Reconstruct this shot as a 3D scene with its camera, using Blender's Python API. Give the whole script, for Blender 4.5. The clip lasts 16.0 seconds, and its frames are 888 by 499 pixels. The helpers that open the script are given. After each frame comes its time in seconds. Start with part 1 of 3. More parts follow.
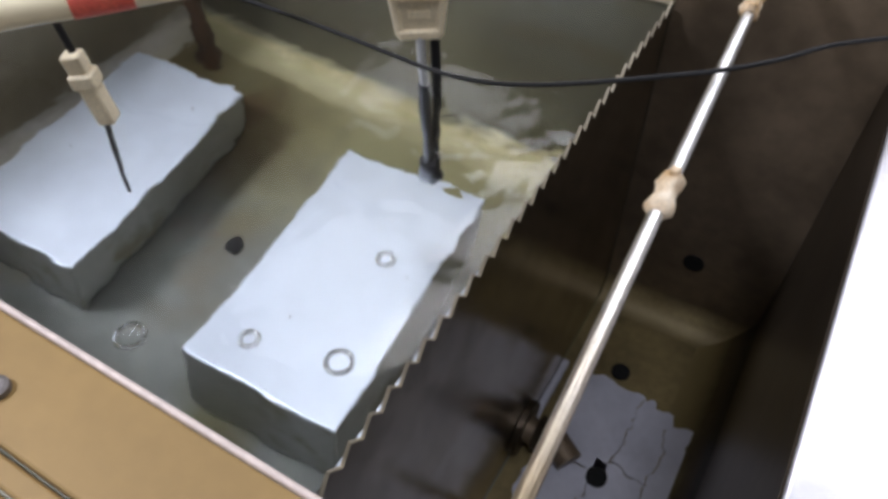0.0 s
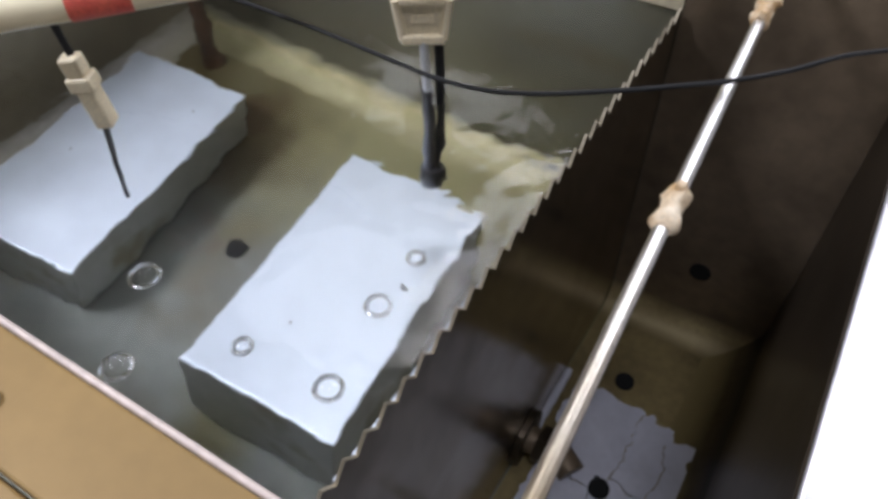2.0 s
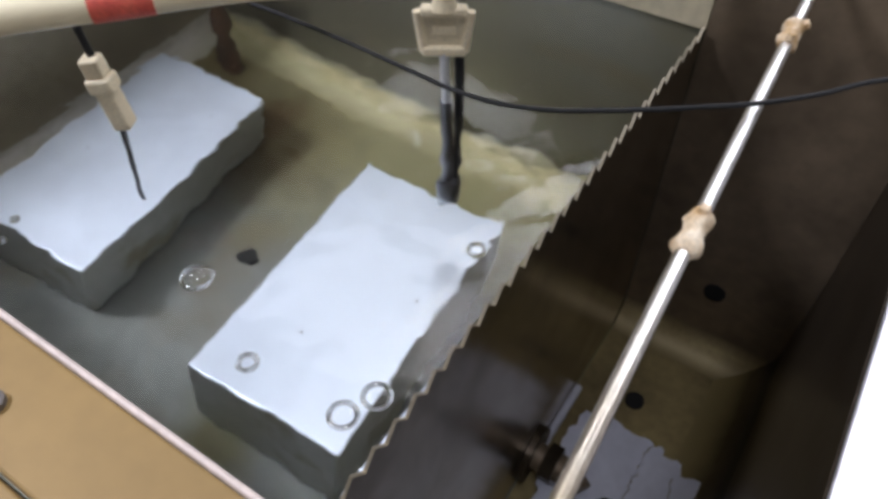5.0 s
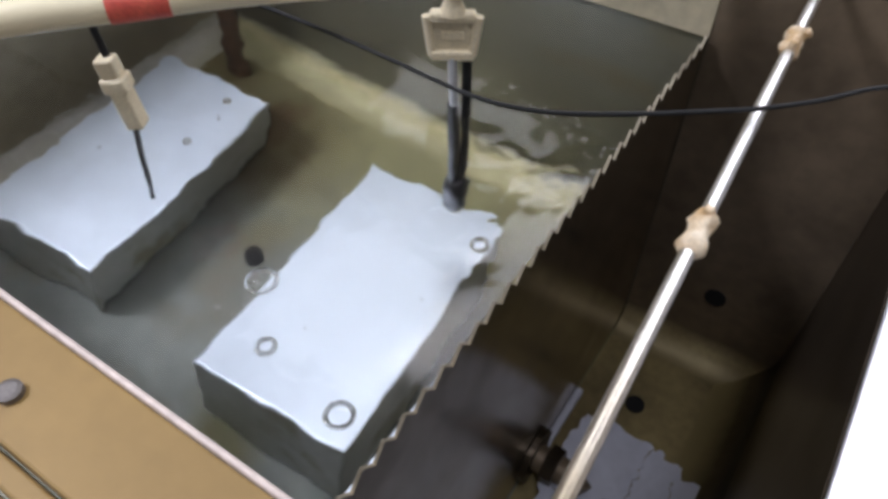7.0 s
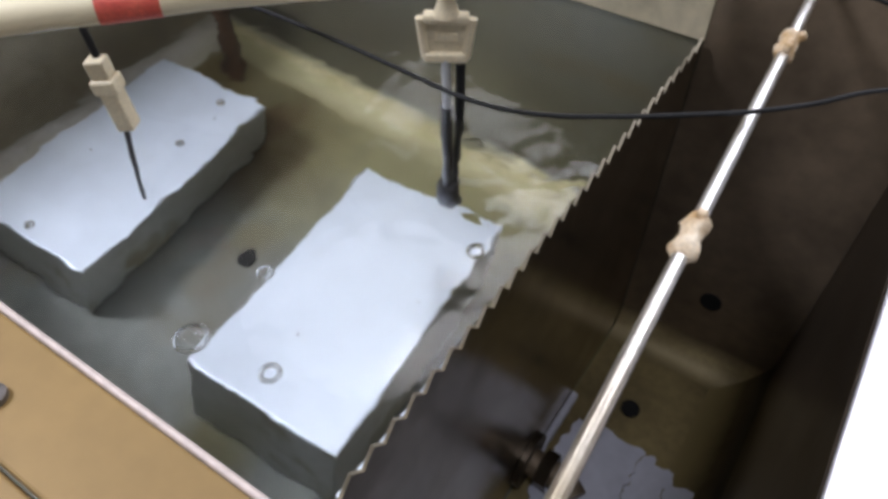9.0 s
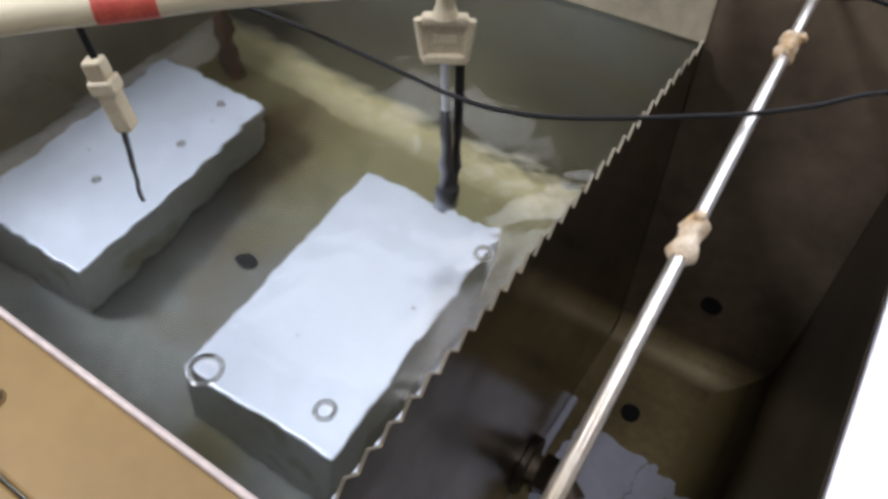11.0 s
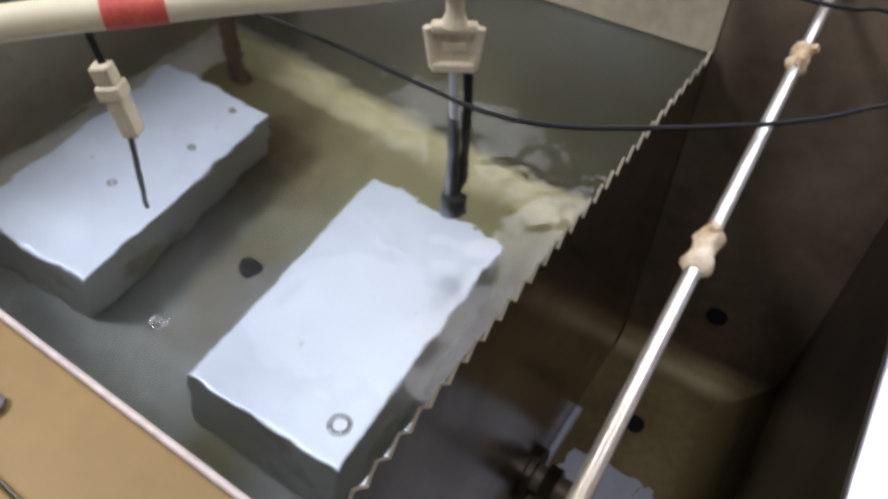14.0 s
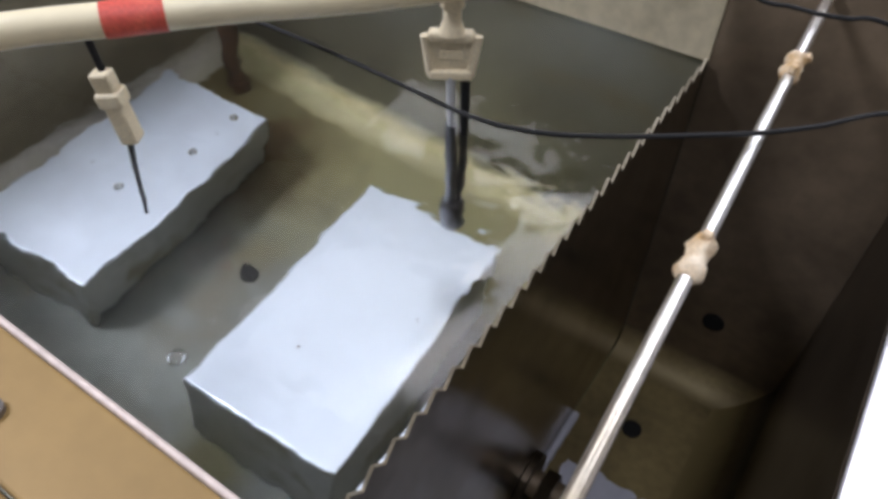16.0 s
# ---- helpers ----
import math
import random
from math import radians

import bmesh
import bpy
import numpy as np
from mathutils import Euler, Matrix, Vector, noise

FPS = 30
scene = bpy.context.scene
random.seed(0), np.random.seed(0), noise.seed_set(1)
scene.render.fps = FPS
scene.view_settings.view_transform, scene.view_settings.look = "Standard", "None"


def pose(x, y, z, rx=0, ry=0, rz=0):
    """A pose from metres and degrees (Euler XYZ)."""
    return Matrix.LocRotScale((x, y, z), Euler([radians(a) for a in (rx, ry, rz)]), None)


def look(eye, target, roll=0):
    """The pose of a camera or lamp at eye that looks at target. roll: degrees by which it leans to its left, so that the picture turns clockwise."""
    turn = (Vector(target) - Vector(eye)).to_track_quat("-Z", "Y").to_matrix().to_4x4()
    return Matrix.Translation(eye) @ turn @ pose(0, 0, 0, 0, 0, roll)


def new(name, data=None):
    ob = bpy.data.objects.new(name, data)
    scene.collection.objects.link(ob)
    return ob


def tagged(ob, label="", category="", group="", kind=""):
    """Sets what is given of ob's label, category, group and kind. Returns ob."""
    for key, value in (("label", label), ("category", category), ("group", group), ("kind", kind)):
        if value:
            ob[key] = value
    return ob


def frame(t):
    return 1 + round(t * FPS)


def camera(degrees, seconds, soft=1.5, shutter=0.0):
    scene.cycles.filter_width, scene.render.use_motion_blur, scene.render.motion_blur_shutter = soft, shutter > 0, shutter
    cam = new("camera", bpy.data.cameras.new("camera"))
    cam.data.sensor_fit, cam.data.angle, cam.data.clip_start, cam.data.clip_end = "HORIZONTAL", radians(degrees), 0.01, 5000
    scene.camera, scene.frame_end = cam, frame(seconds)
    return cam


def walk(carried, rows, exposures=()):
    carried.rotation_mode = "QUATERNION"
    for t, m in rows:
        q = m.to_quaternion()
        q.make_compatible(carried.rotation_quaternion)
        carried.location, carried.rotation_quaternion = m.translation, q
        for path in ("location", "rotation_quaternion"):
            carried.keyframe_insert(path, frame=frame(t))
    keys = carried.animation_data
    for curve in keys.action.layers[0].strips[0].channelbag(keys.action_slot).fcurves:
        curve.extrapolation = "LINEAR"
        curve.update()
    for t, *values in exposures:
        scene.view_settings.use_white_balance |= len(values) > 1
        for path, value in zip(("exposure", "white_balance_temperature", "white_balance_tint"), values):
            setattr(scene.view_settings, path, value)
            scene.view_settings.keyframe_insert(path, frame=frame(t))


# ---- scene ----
cam = camera(63.6, 16.0, soft=3.5)
PATH = [
    (0, (0.018, -0.032, 0.375), (-0.679, 1.099, -1.12), -1.3),
    (0.5, (0.016, -0.032, 0.378), (-0.683, 1.103, -1.113), -1.2),
    (1, (0.016, -0.026, 0.376), (-0.682, 1.106, -1.117), -1.2),
    (1.5, (0.017, -0.025, 0.373), (-0.689, 1.106, -1.118), -1.2),
    (2, (0.015, -0.019, 0.372), (-0.697, 1.103, -1.122), -1.2),
    (2.5, (0.013, -0.014, 0.372), (-0.695, 1.109, -1.124), -1.0),
    (3, (0.008, -0.016, 0.371), (-0.705, 1.105, -1.124), -0.6),
    (3.5, (0.007, -0.015, 0.37), (-0.707, 1.104, -1.126), -0.3),
    (4, (0.006, -0.013, 0.369), (-0.721, 1.101, -1.124), -0.4),
    (6.5, (0.011, -0.024, 0.374), (-0.742, 1.113, -1.089), 0.3),
    (7, (0.008, -0.027, 0.374), (-0.74, 1.109, -1.093), 0.6),
    (7.5, (0.008, -0.023, 0.373), (-0.739, 1.111, -1.095), 0.7),
    (8, (0.011, -0.023, 0.373), (-0.736, 1.122, -1.086), 0.8),
    (8.5, (0.01, -0.023, 0.373), (-0.738, 1.121, -1.087), 0.8),
    (9, (0.01, -0.022, 0.371), (-0.737, 1.122, -1.09), 0.9),
    (11.5, (0.012, -0.019, 0.368), (-0.747, 1.13, -1.083), 1.0),
    (12, (0.008, -0.021, 0.37), (-0.751, 1.132, -1.078), 1.3),
    (12.5, (0.009, -0.025, 0.369), (-0.754, 1.13, -1.074), 1.2),
    (13, (0.007, -0.026, 0.368), (-0.754, 1.13, -1.076), 1.5),
    (13.5, (0.004, -0.021, 0.367), (-0.759, 1.137, -1.074), 1.4),
    (14, (0.004, -0.02, 0.366), (-0.758, 1.14, -1.074), 1.4),
    (14.5, (0.005, -0.017, 0.366), (-0.766, 1.137, -1.074), 1.2),
    (15, (0.005, -0.019, 0.368), (-0.764, 1.142, -1.067), 1.3),
    (15.5, (0.005, -0.02, 0.371), (-0.766, 1.145, -1.061), 1.2),
    (16, (0.007, -0.02, 0.37), (-0.76, 1.148, -1.062), 1.5),
]
walk(cam, [(t, look(eye, target, roll)) for t, eye, target, roll in PATH])

# ---------------------------------------------------------------- world and lights
world = bpy.data.worlds.new("room_light")
scene.world = world
world.use_nodes = True
world.node_tree.nodes["Background"].inputs[0].default_value = (0.75, 0.72, 0.65, 1)
world.node_tree.nodes["Background"].inputs[1].default_value = 0.01

ROOM = (-4.4, 2.4, -2.2, 3.4)      # x0, x1, y0, y1
ROOM_FLOOR, ROOM_TOP = -0.93, 1.75
# x, y, width, length, turn, watts
# Unseen; second, third and sixth are added to lift sump, rim and lid.
LIGHTS = ((-1.42, -0.42, 0.55, 0.5, 0, 38.0), (0.24, -0.2, 0.35, 0.4, 0, 7.3), (0.8, 1.9, 1.0, 1.1, 0, 15.5),
          (-1.546, 2.64, 0.78, 0.90, 15, 3.5), (-0.77, 1.68, 0.30, 1.35, 0, 7.0), (-1.17, 1.22, 0.66, 0.66, 0, 1.5))
# Unseen panel on the north wall, added to whiten the upper rod.
ROD_FILL = (0.0, ROOM[3] - 0.05, 1.25, 1.5, 0.8, 18.0)      # x, y, z, width, height, watts


def area_lamp(m, width, length, watts):
    lamp = new("lamp_light", bpy.data.lights.new("lamp_light", "AREA"))
    lamp.data.shape, lamp.data.size, lamp.data.size_y = "RECTANGLE", width, length
    lamp.data.energy, lamp.data.color = watts, (0.92, 0.95, 1.10)
    lamp.matrix_basis = m


for lx, ly, lw, ll, turn, watts in LIGHTS:
    area_lamp(pose(lx, ly, ROOM_TOP - 0.06, 0, 0, turn), lw, ll, watts)
wx, wy, wz, ww, wh, watts = ROD_FILL
area_lamp(pose(wx, wy - 0.012, wz, -90), ww, wh, watts)


# ---------------------------------------------------------------- materials
def material(name, base, rough=0.5, metal=0.0, second=None, scale=12.0, bump=0.0, bump_scale=150.0, rough_to=None,
             stretch=(1, 1, 1), spots=None, spot_scale=6.0, spot_at=0.58, emit=0.0, grain=0.14, silt=None, band=None, patches=()):
    m = bpy.data.materials.new(name)
    m.use_nodes = True
    n, link = m.node_tree.nodes, m.node_tree.links
    b = n["Principled BSDF"]
    b.inputs["Roughness"].default_value, b.inputs["Metallic"].default_value = rough, metal
    tc = n.new("ShaderNodeTexCoord")
    mp = n.new("ShaderNodeMapping")
    mp.inputs["Scale"].default_value = stretch
    link.new(tc.outputs["Object"], mp.inputs["Vector"])

    def field(sc, detail=4.0):
        x = n.new("ShaderNodeTexNoise")
        x.inputs["Scale"].default_value, x.inputs["Detail"].default_value = sc, detail
        link.new(mp.outputs[0], x.inputs["Vector"])
        return x

    def ramp(src, a, c, lo=0.35, hi=0.65):
        r = n.new("ShaderNodeValToRGB")
        r.color_ramp.elements[0].position, r.color_ramp.elements[1].position = lo, hi
        r.color_ramp.elements[0].color, r.color_ramp.elements[1].color = (*a, 1), (*c, 1)
        link.new(src.outputs[0], r.inputs[0])
        return r

    second = second or tuple(0.86 * c for c in base)
    colour = ramp(field(scale), second, base)
    fine = ramp(field(scale * 9, 6.0), (1 - grain,) * 3, (1 + 0.4 * grain,) * 3)
    mix = n.new("ShaderNodeMix")
    mix.data_type, mix.blend_type = "RGBA", "MULTIPLY"
    mix.inputs[0].default_value = 1.0
    link.new(colour.outputs[0], mix.inputs[6]), link.new(fine.outputs[0], mix.inputs[7])
    last = mix.outputs[2]
    if spots:
        mask = ramp(field(spot_scale, 6.0), (0, 0, 0), (1, 1, 1), spot_at, spot_at + 0.1)
        mix2 = n.new("ShaderNodeMix")
        mix2.data_type = "RGBA"
        link.new(mask.outputs[0], mix2.inputs[0]), link.new(last, mix2.inputs[6])
        mix2.inputs[7].default_value = (*spots, 1)
        last = mix2.outputs[2]
    if silt:
        # settled silt that thickens towards one side of the tank, with a ragged border
        sep, add = n.new("ShaderNodeSeparateXYZ"), n.new("ShaderNodeMath")
        add.operation = "MULTIPLY_ADD"
        add.inputs[1].default_value = 0.30
        link.new(tc.outputs["Object"], sep.inputs[0])
        link.new(field(7.0, 6.0).outputs[0], add.inputs[0]), link.new(sep.outputs[1], add.inputs[2])
        mask = ramp(add, (0, 0, 0), (1, 1, 1), 0.16, 0.36)
        mix3 = n.new("ShaderNodeMix")
        mix3.data_type = "RGBA"
        link.new(mask.outputs[0], mix3.inputs[0]), link.new(last, mix3.inputs[6])
        mix3.inputs[7].default_value = (*silt, 1)
        last = mix3.outputs[2]
    for px, py, pr, tint in patches:
        # one ragged stain round a place of the thing
        gap, wob, mul = n.new("ShaderNodeVectorMath"), n.new("ShaderNodeMath"), n.new("ShaderNodeVectorMath")
        mul.operation, gap.operation, wob.operation = "MULTIPLY", "DISTANCE", "MULTIPLY_ADD"
        mul.inputs[1].default_value, gap.inputs[1].default_value = (1, 1, 0), (px, py, 0)
        wob.inputs[1].default_value = pr * 1.6
        link.new(tc.outputs["Object"], mul.inputs[0]), link.new(mul.outputs[0], gap.inputs[0])
        link.new(field(14.0, 6.0).outputs[0], wob.inputs[0]), link.new(gap.outputs["Value"], wob.inputs[2])
        mk = n.new("ShaderNodeMapRange")
        mk.inputs[1].default_value, mk.inputs[2].default_value = 2.0 * pr, 1.0 * pr
        link.new(wob.outputs[0], mk.inputs[0])
        mx = n.new("ShaderNodeMix")
        mx.data_type = "RGBA"
        link.new(mk.outputs[0], mx.inputs[0]), link.new(last, mx.inputs[6])
        mx.inputs[7].default_value = (*tint, 1)
        last = mx.outputs[2]
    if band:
        # ragged colour band at the height z of the thing, between a lower and an upper colour
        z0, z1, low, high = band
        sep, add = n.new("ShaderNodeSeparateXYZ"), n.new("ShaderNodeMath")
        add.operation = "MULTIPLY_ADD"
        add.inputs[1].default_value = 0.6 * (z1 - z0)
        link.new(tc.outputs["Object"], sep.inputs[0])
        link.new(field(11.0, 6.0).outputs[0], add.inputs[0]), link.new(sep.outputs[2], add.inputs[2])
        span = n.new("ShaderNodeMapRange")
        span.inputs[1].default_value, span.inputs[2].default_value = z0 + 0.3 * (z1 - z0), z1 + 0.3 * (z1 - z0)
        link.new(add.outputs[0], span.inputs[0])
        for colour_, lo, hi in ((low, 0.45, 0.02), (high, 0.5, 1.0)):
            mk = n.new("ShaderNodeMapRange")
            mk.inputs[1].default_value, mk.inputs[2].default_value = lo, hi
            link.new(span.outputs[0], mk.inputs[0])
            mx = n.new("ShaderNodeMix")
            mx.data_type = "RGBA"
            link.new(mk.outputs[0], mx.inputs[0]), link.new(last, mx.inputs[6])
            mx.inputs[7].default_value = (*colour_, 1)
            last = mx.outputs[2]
    link.new(last, b.inputs["Base Color"])
    if rough_to is not None:
        r = ramp(field(scale * 2.3), (rough,) * 3, (rough_to,) * 3)
        link.new(r.outputs[0], b.inputs["Roughness"])
    if bump:
        bp = n.new("ShaderNodeBump")
        bp.inputs["Strength"].default_value, bp.inputs["Distance"].default_value = bump, 0.002
        link.new(field(bump_scale).outputs[0], bp.inputs["Height"])
        link.new(bp.outputs[0], b.inputs["Normal"])
    if emit:
        b.inputs["Emission Color"].default_value, b.inputs["Emission Strength"].default_value = (*base, 1), emit
    return m


def clear(name, ior, tint=(1, 1, 1), rough=0.0):
    m = bpy.data.materials.new(name)
    m.use_nodes = True
    b = m.node_tree.nodes["Principled BSDF"]
    b.inputs["Base Color"].default_value = (*tint, 1)
    b.inputs["Transmission Weight"].default_value, b.inputs["IOR"].default_value = 1.0, ior
    b.inputs["Roughness"].default_value = rough
    return m


FLOOR_STEEL = material("stained_steel_floor", (0.22, 0.235, 0.217), 0.36, 0.45, (0.13, 0.135, 0.12), 5.0, 0.04, 40, 0.5,
                       spots=(0.135, 0.12, 0.085), spot_scale=4.5, spot_at=0.56, silt=(0.255, 0.235, 0.12),
                       patches=((-0.26, 0.16, 0.12, (0.085, 0.055, 0.02)), (0.0, -0.20, 0.06, (0.12, 0.112, 0.055)), (-0.40, 0.22, 0.09, (0.20, 0.155, 0.06))))
WALL_STEEL = material("stained_steel_wall", (0.155, 0.15, 0.11), 0.32, 0.45, (0.112, 0.105, 0.07), 4.0, 0.03, 60, 0.4, grain=0.05,
                      spots=(0.13, 0.11, 0.06), spot_scale=5.0, spot_at=0.6)
COVE_STEEL = material("yellowed_steel_cove", (0.60, 0.555, 0.32), 0.6, 0.1, (0.45, 0.40, 0.195), 16.0, 0.1, 70, band=(0.47, 0.515, (0.29, 0.265, 0.135), (0.27, 0.26, 0.20)))
COVE_LEFT = material("greyed_steel_cove", (0.56, 0.54, 0.50), 0.5, 0.1, (0.44, 0.41, 0.33), 9.0, 0.1, 70, band=(0.47, 0.525, (0.44, 0.41, 0.31), (0.33, 0.29, 0.21)))
WEIR_STEEL = material("brown_steel_weir", (0.46, 0.405, 0.325), 0.16, 0.95, (0.36, 0.31, 0.24), 7.0, 0.06, 40, 0.26)
EDGE_STEEL = material("bright_cut_steel", (0.55, 0.48, 0.36), 0.4, 0.7)
FLANGE_TAN = material("tan_coated_steel", (0.335, 0.212, 0.073), 0.55, 0.1, (0.30, 0.19, 0.066), 9.0, 0.06, 200, grain=0.05)
FLANGE_WHITE = material("white_coated_steel", (0.78, 0.77, 0.81), 0.3, 0.6, (0.73, 0.72, 0.76), 6.0, 0.05, 200)
# Dimmer copy of the back cove, with the sump's shade in its brown.
COVE_BROWN = material("shaded_steel_cove", (0.46, 0.37, 0.19), 0.5, 0.3, (0.30, 0.23, 0.11), 16.0, 0.3, 70, band=(0.47, 0.515, (0.24, 0.185, 0.085), (0.16, 0.12, 0.08)))
COVE_FRONT = material("patchy_steel_cove", (0.22, 0.225, 0.20), 0.45, 0.3, (0.15, 0.15, 0.12), 7.0, 0.2, 70, spots=(0.16, 0.148, 0.075), spot_scale=7.0, spot_at=0.56)
SUMP = material("sump_floor_stain", (0.34, 0.265, 0.12), 0.45, 0.3, (0.17, 0.13, 0.06), 9.0, 0.3, 60)
# Band fades the floor brown up to dark: painted shade of the corner.
COVE_SUMP = material("shaded_sump_cove", (0.13, 0.10, 0.055), 0.45, 0.3, (0.09, 0.07, 0.035), 9.0, 0.1, 60, band=(0.474, 0.512, (0.30, 0.235, 0.105), (0.04, 0.032, 0.024)))
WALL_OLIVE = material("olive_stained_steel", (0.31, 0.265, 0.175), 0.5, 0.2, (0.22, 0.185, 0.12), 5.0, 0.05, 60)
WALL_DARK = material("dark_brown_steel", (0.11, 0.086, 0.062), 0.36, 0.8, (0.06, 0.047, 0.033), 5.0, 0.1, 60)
BOLT_STEEL = material("dull_bolt_steel", (0.20, 0.18, 0.17), 0.5, 0.6, scale=60.0, bump=0.2)
PANEL_TAN = material("tan_dry_steel", (0.60, 0.525, 0.36), 0.5, 0.15, (0.50, 0.43, 0.29), 7.0, 0.1, 80)
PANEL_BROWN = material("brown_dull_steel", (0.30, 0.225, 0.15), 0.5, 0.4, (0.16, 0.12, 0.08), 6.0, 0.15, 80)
LIP_PINK = material("worn_steel_lip", (0.74, 0.62, 0.56), 0.5, 0.1)
# Lids bright and sides dark: the overhead light is put into one steel.
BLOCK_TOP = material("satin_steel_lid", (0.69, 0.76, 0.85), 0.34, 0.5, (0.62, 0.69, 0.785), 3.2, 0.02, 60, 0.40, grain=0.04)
BLOCK_SIDE = material("shaded_steel_side", (0.43, 0.45, 0.44), 0.3, 0.3, (0.32, 0.33, 0.30), 9.0, 0.03, 80, 0.36, grain=0.08,
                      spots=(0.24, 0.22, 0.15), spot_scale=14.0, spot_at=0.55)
# Band puts the tan reflection at the front end into the colour.
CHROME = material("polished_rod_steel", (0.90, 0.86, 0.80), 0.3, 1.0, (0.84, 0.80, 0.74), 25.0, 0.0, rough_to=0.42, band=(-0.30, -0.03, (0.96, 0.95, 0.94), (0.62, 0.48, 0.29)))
CREAM = material("cream_plastic", (0.90, 0.79, 0.57), 0.42, 0.0, (0.84, 0.72, 0.50), 60.0, 0.1, 300)
CREAM_DARK = material("dull_cream_plastic", (0.80, 0.70, 0.50), 0.5, 0.0, scale=80.0)
TAPE = material("cream_wrapping_tape", (0.90, 0.76, 0.57), 0.45, 0.0, (0.62, 0.40, 0.19), 60.0, 0.5, 200)
PIPE_CREAM = material("cream_pipe_plastic", (0.90, 0.80, 0.56), 0.35, 0.0, (0.87, 0.77, 0.53), 6.0, 0.02, 200, grain=0.04)
RED = material("red_tape", (0.86, 0.18, 0.12), 0.45, 0.0, (0.72, 0.11, 0.08), 40.0, 0.15, 250)
RUBBER = material("black_rubber", (0.009, 0.009, 0.010), 0.75, 0.0, scale=60.0, bump=0.1)
DARK_METAL = material("dark_probe_metal", (0.10, 0.10, 0.11), 0.35, 0.7, scale=40.0)
PIN_WHITE = material("pale_pin_coating", (0.75, 0.76, 0.78), 0.35, 0.3, scale=50.0)
RUST = material("rusty_iron", (0.14, 0.07, 0.03), 0.8, 0.1, (0.07, 0.036, 0.016), 30.0, 0.6, 120)
HOLE = material("black_drain_inside", (0.008, 0.008, 0.008), 0.9)
# Pale reflected light on the low pool and weir foot, as a surface colour.
REFLECTION_GREY = material("grey_reflection", (0.64, 0.65, 0.74), 0.3, 0.0, (0.52, 0.53, 0.61), 14.0, 0.1, 60, grain=0.04)
WATER = clear("tank_water", 1.333, (0.97, 0.98, 0.95), 0.065)


def add_ripples(m, height):
    """Fine irregular ripples, choppier in the corner where the water spills over the weir."""
    n, link = m.node_tree.nodes, m.node_tree.links
    tc, sep = n.new("ShaderNodeTexCoord"), n.new("ShaderNodeSeparateXYZ")
    link.new(tc.outputs["Object"], sep.inputs[0])
    mask = None
    for axis, lo, hi in ((0, -0.27, -0.17), (1, 0.15, 0.36), (1, 0.52, 0.40)):
        mr = n.new("ShaderNodeMapRange")
        mr.inputs[1].default_value, mr.inputs[2].default_value = lo, hi
        link.new(sep.outputs[axis], mr.inputs[0])
        if mask is None:
            mask = mr.outputs[0]
        else:
            mul = n.new("ShaderNodeMath")
            mul.operation = "MULTIPLY"
            link.new(mask, mul.inputs[0]), link.new(mr.outputs[0], mul.inputs[1])
            mask = mul.outputs[0]
    total = None
    for scale, detail, calm, rough in ((24.0, 1.0, 1.0, 2.6), (52.0, 1.5, 0.34, 1.3)):
        tex = n.new("ShaderNodeTexNoise")
        tex.inputs["Scale"].default_value, tex.inputs["Detail"].default_value = scale, detail
        link.new(tc.outputs["Object"], tex.inputs["Vector"])
        gain, wave = n.new("ShaderNodeMapRange"), n.new("ShaderNodeMath")
        gain.inputs[3].default_value, gain.inputs[4].default_value = calm, rough
        wave.operation = "MULTIPLY"
        link.new(mask, gain.inputs[0]), link.new(tex.outputs[0], wave.inputs[0]), link.new(gain.outputs[0], wave.inputs[1])
        if total is None:
            total = wave.outputs[0]
        else:
            add = n.new("ShaderNodeMath")
            link.new(total, add.inputs[0]), link.new(wave.outputs[0], add.inputs[1])
            total = add.outputs[0]
    bp = n.new("ShaderNodeBump")
    bp.inputs["Distance"].default_value = height
    link.new(total, bp.inputs["Height"]), link.new(bp.outputs[0], n["Principled BSDF"].inputs["Normal"])


add_ripples(WATER, 0.0010)
BUBBLE = clear("bubble_film", 1.333)
PLASTER = material("cream_plaster", (0.62, 0.60, 0.56), 0.8, 0.0, scale=3.0, bump=0.1)
CEILING = material("white_ceiling_paint", (0.76, 0.74, 0.71), 0.85, 0.0, scale=2.0, bump=0.1)
CONCRETE = material("grey_concrete", (0.25, 0.24, 0.22), 0.75, 0.0, scale=3.0, bump=0.3)
DIFFUSER = material("lamp_diffuser", (1.0, 0.98, 0.95), 0.6, 0.0, (0.98, 0.96, 0.93), 3.0, emit=1.0)
GREY_PAINT = material("grey_housing_paint", (0.45, 0.45, 0.44), 0.5, 0.0, scale=8.0, bump=0.05)


# ---------------------------------------------------------------- builders
def mesh_of(bm, name, mat, smooth=False):
    bmesh.ops.recalc_face_normals(bm, faces=bm.faces)
    me = bpy.data.meshes.new(name)
    bm.to_mesh(me)
    bm.free()
    me.materials.append(mat)
    for p in me.polygons:
        p.use_smooth = smooth
    if smooth:
        me.set_sharp_from_angle(angle=radians(42))
    return me


def part(name, bm, mat, parent=None, label="", smooth=False):
    """One mesh object; its coordinates are the space of its parent's base."""
    ob = new(name, mesh_of(bm, name, mat, smooth))
    if parent is not None:
        ob.parent = parent
    if label:
        ob["label"] = label
    return ob


def thing(name, m, label, category, group="", kind=""):
    ob = new(name)
    ob.empty_display_size = 0.03
    ob.matrix_basis = m
    return tagged(ob, label, category, group, kind)


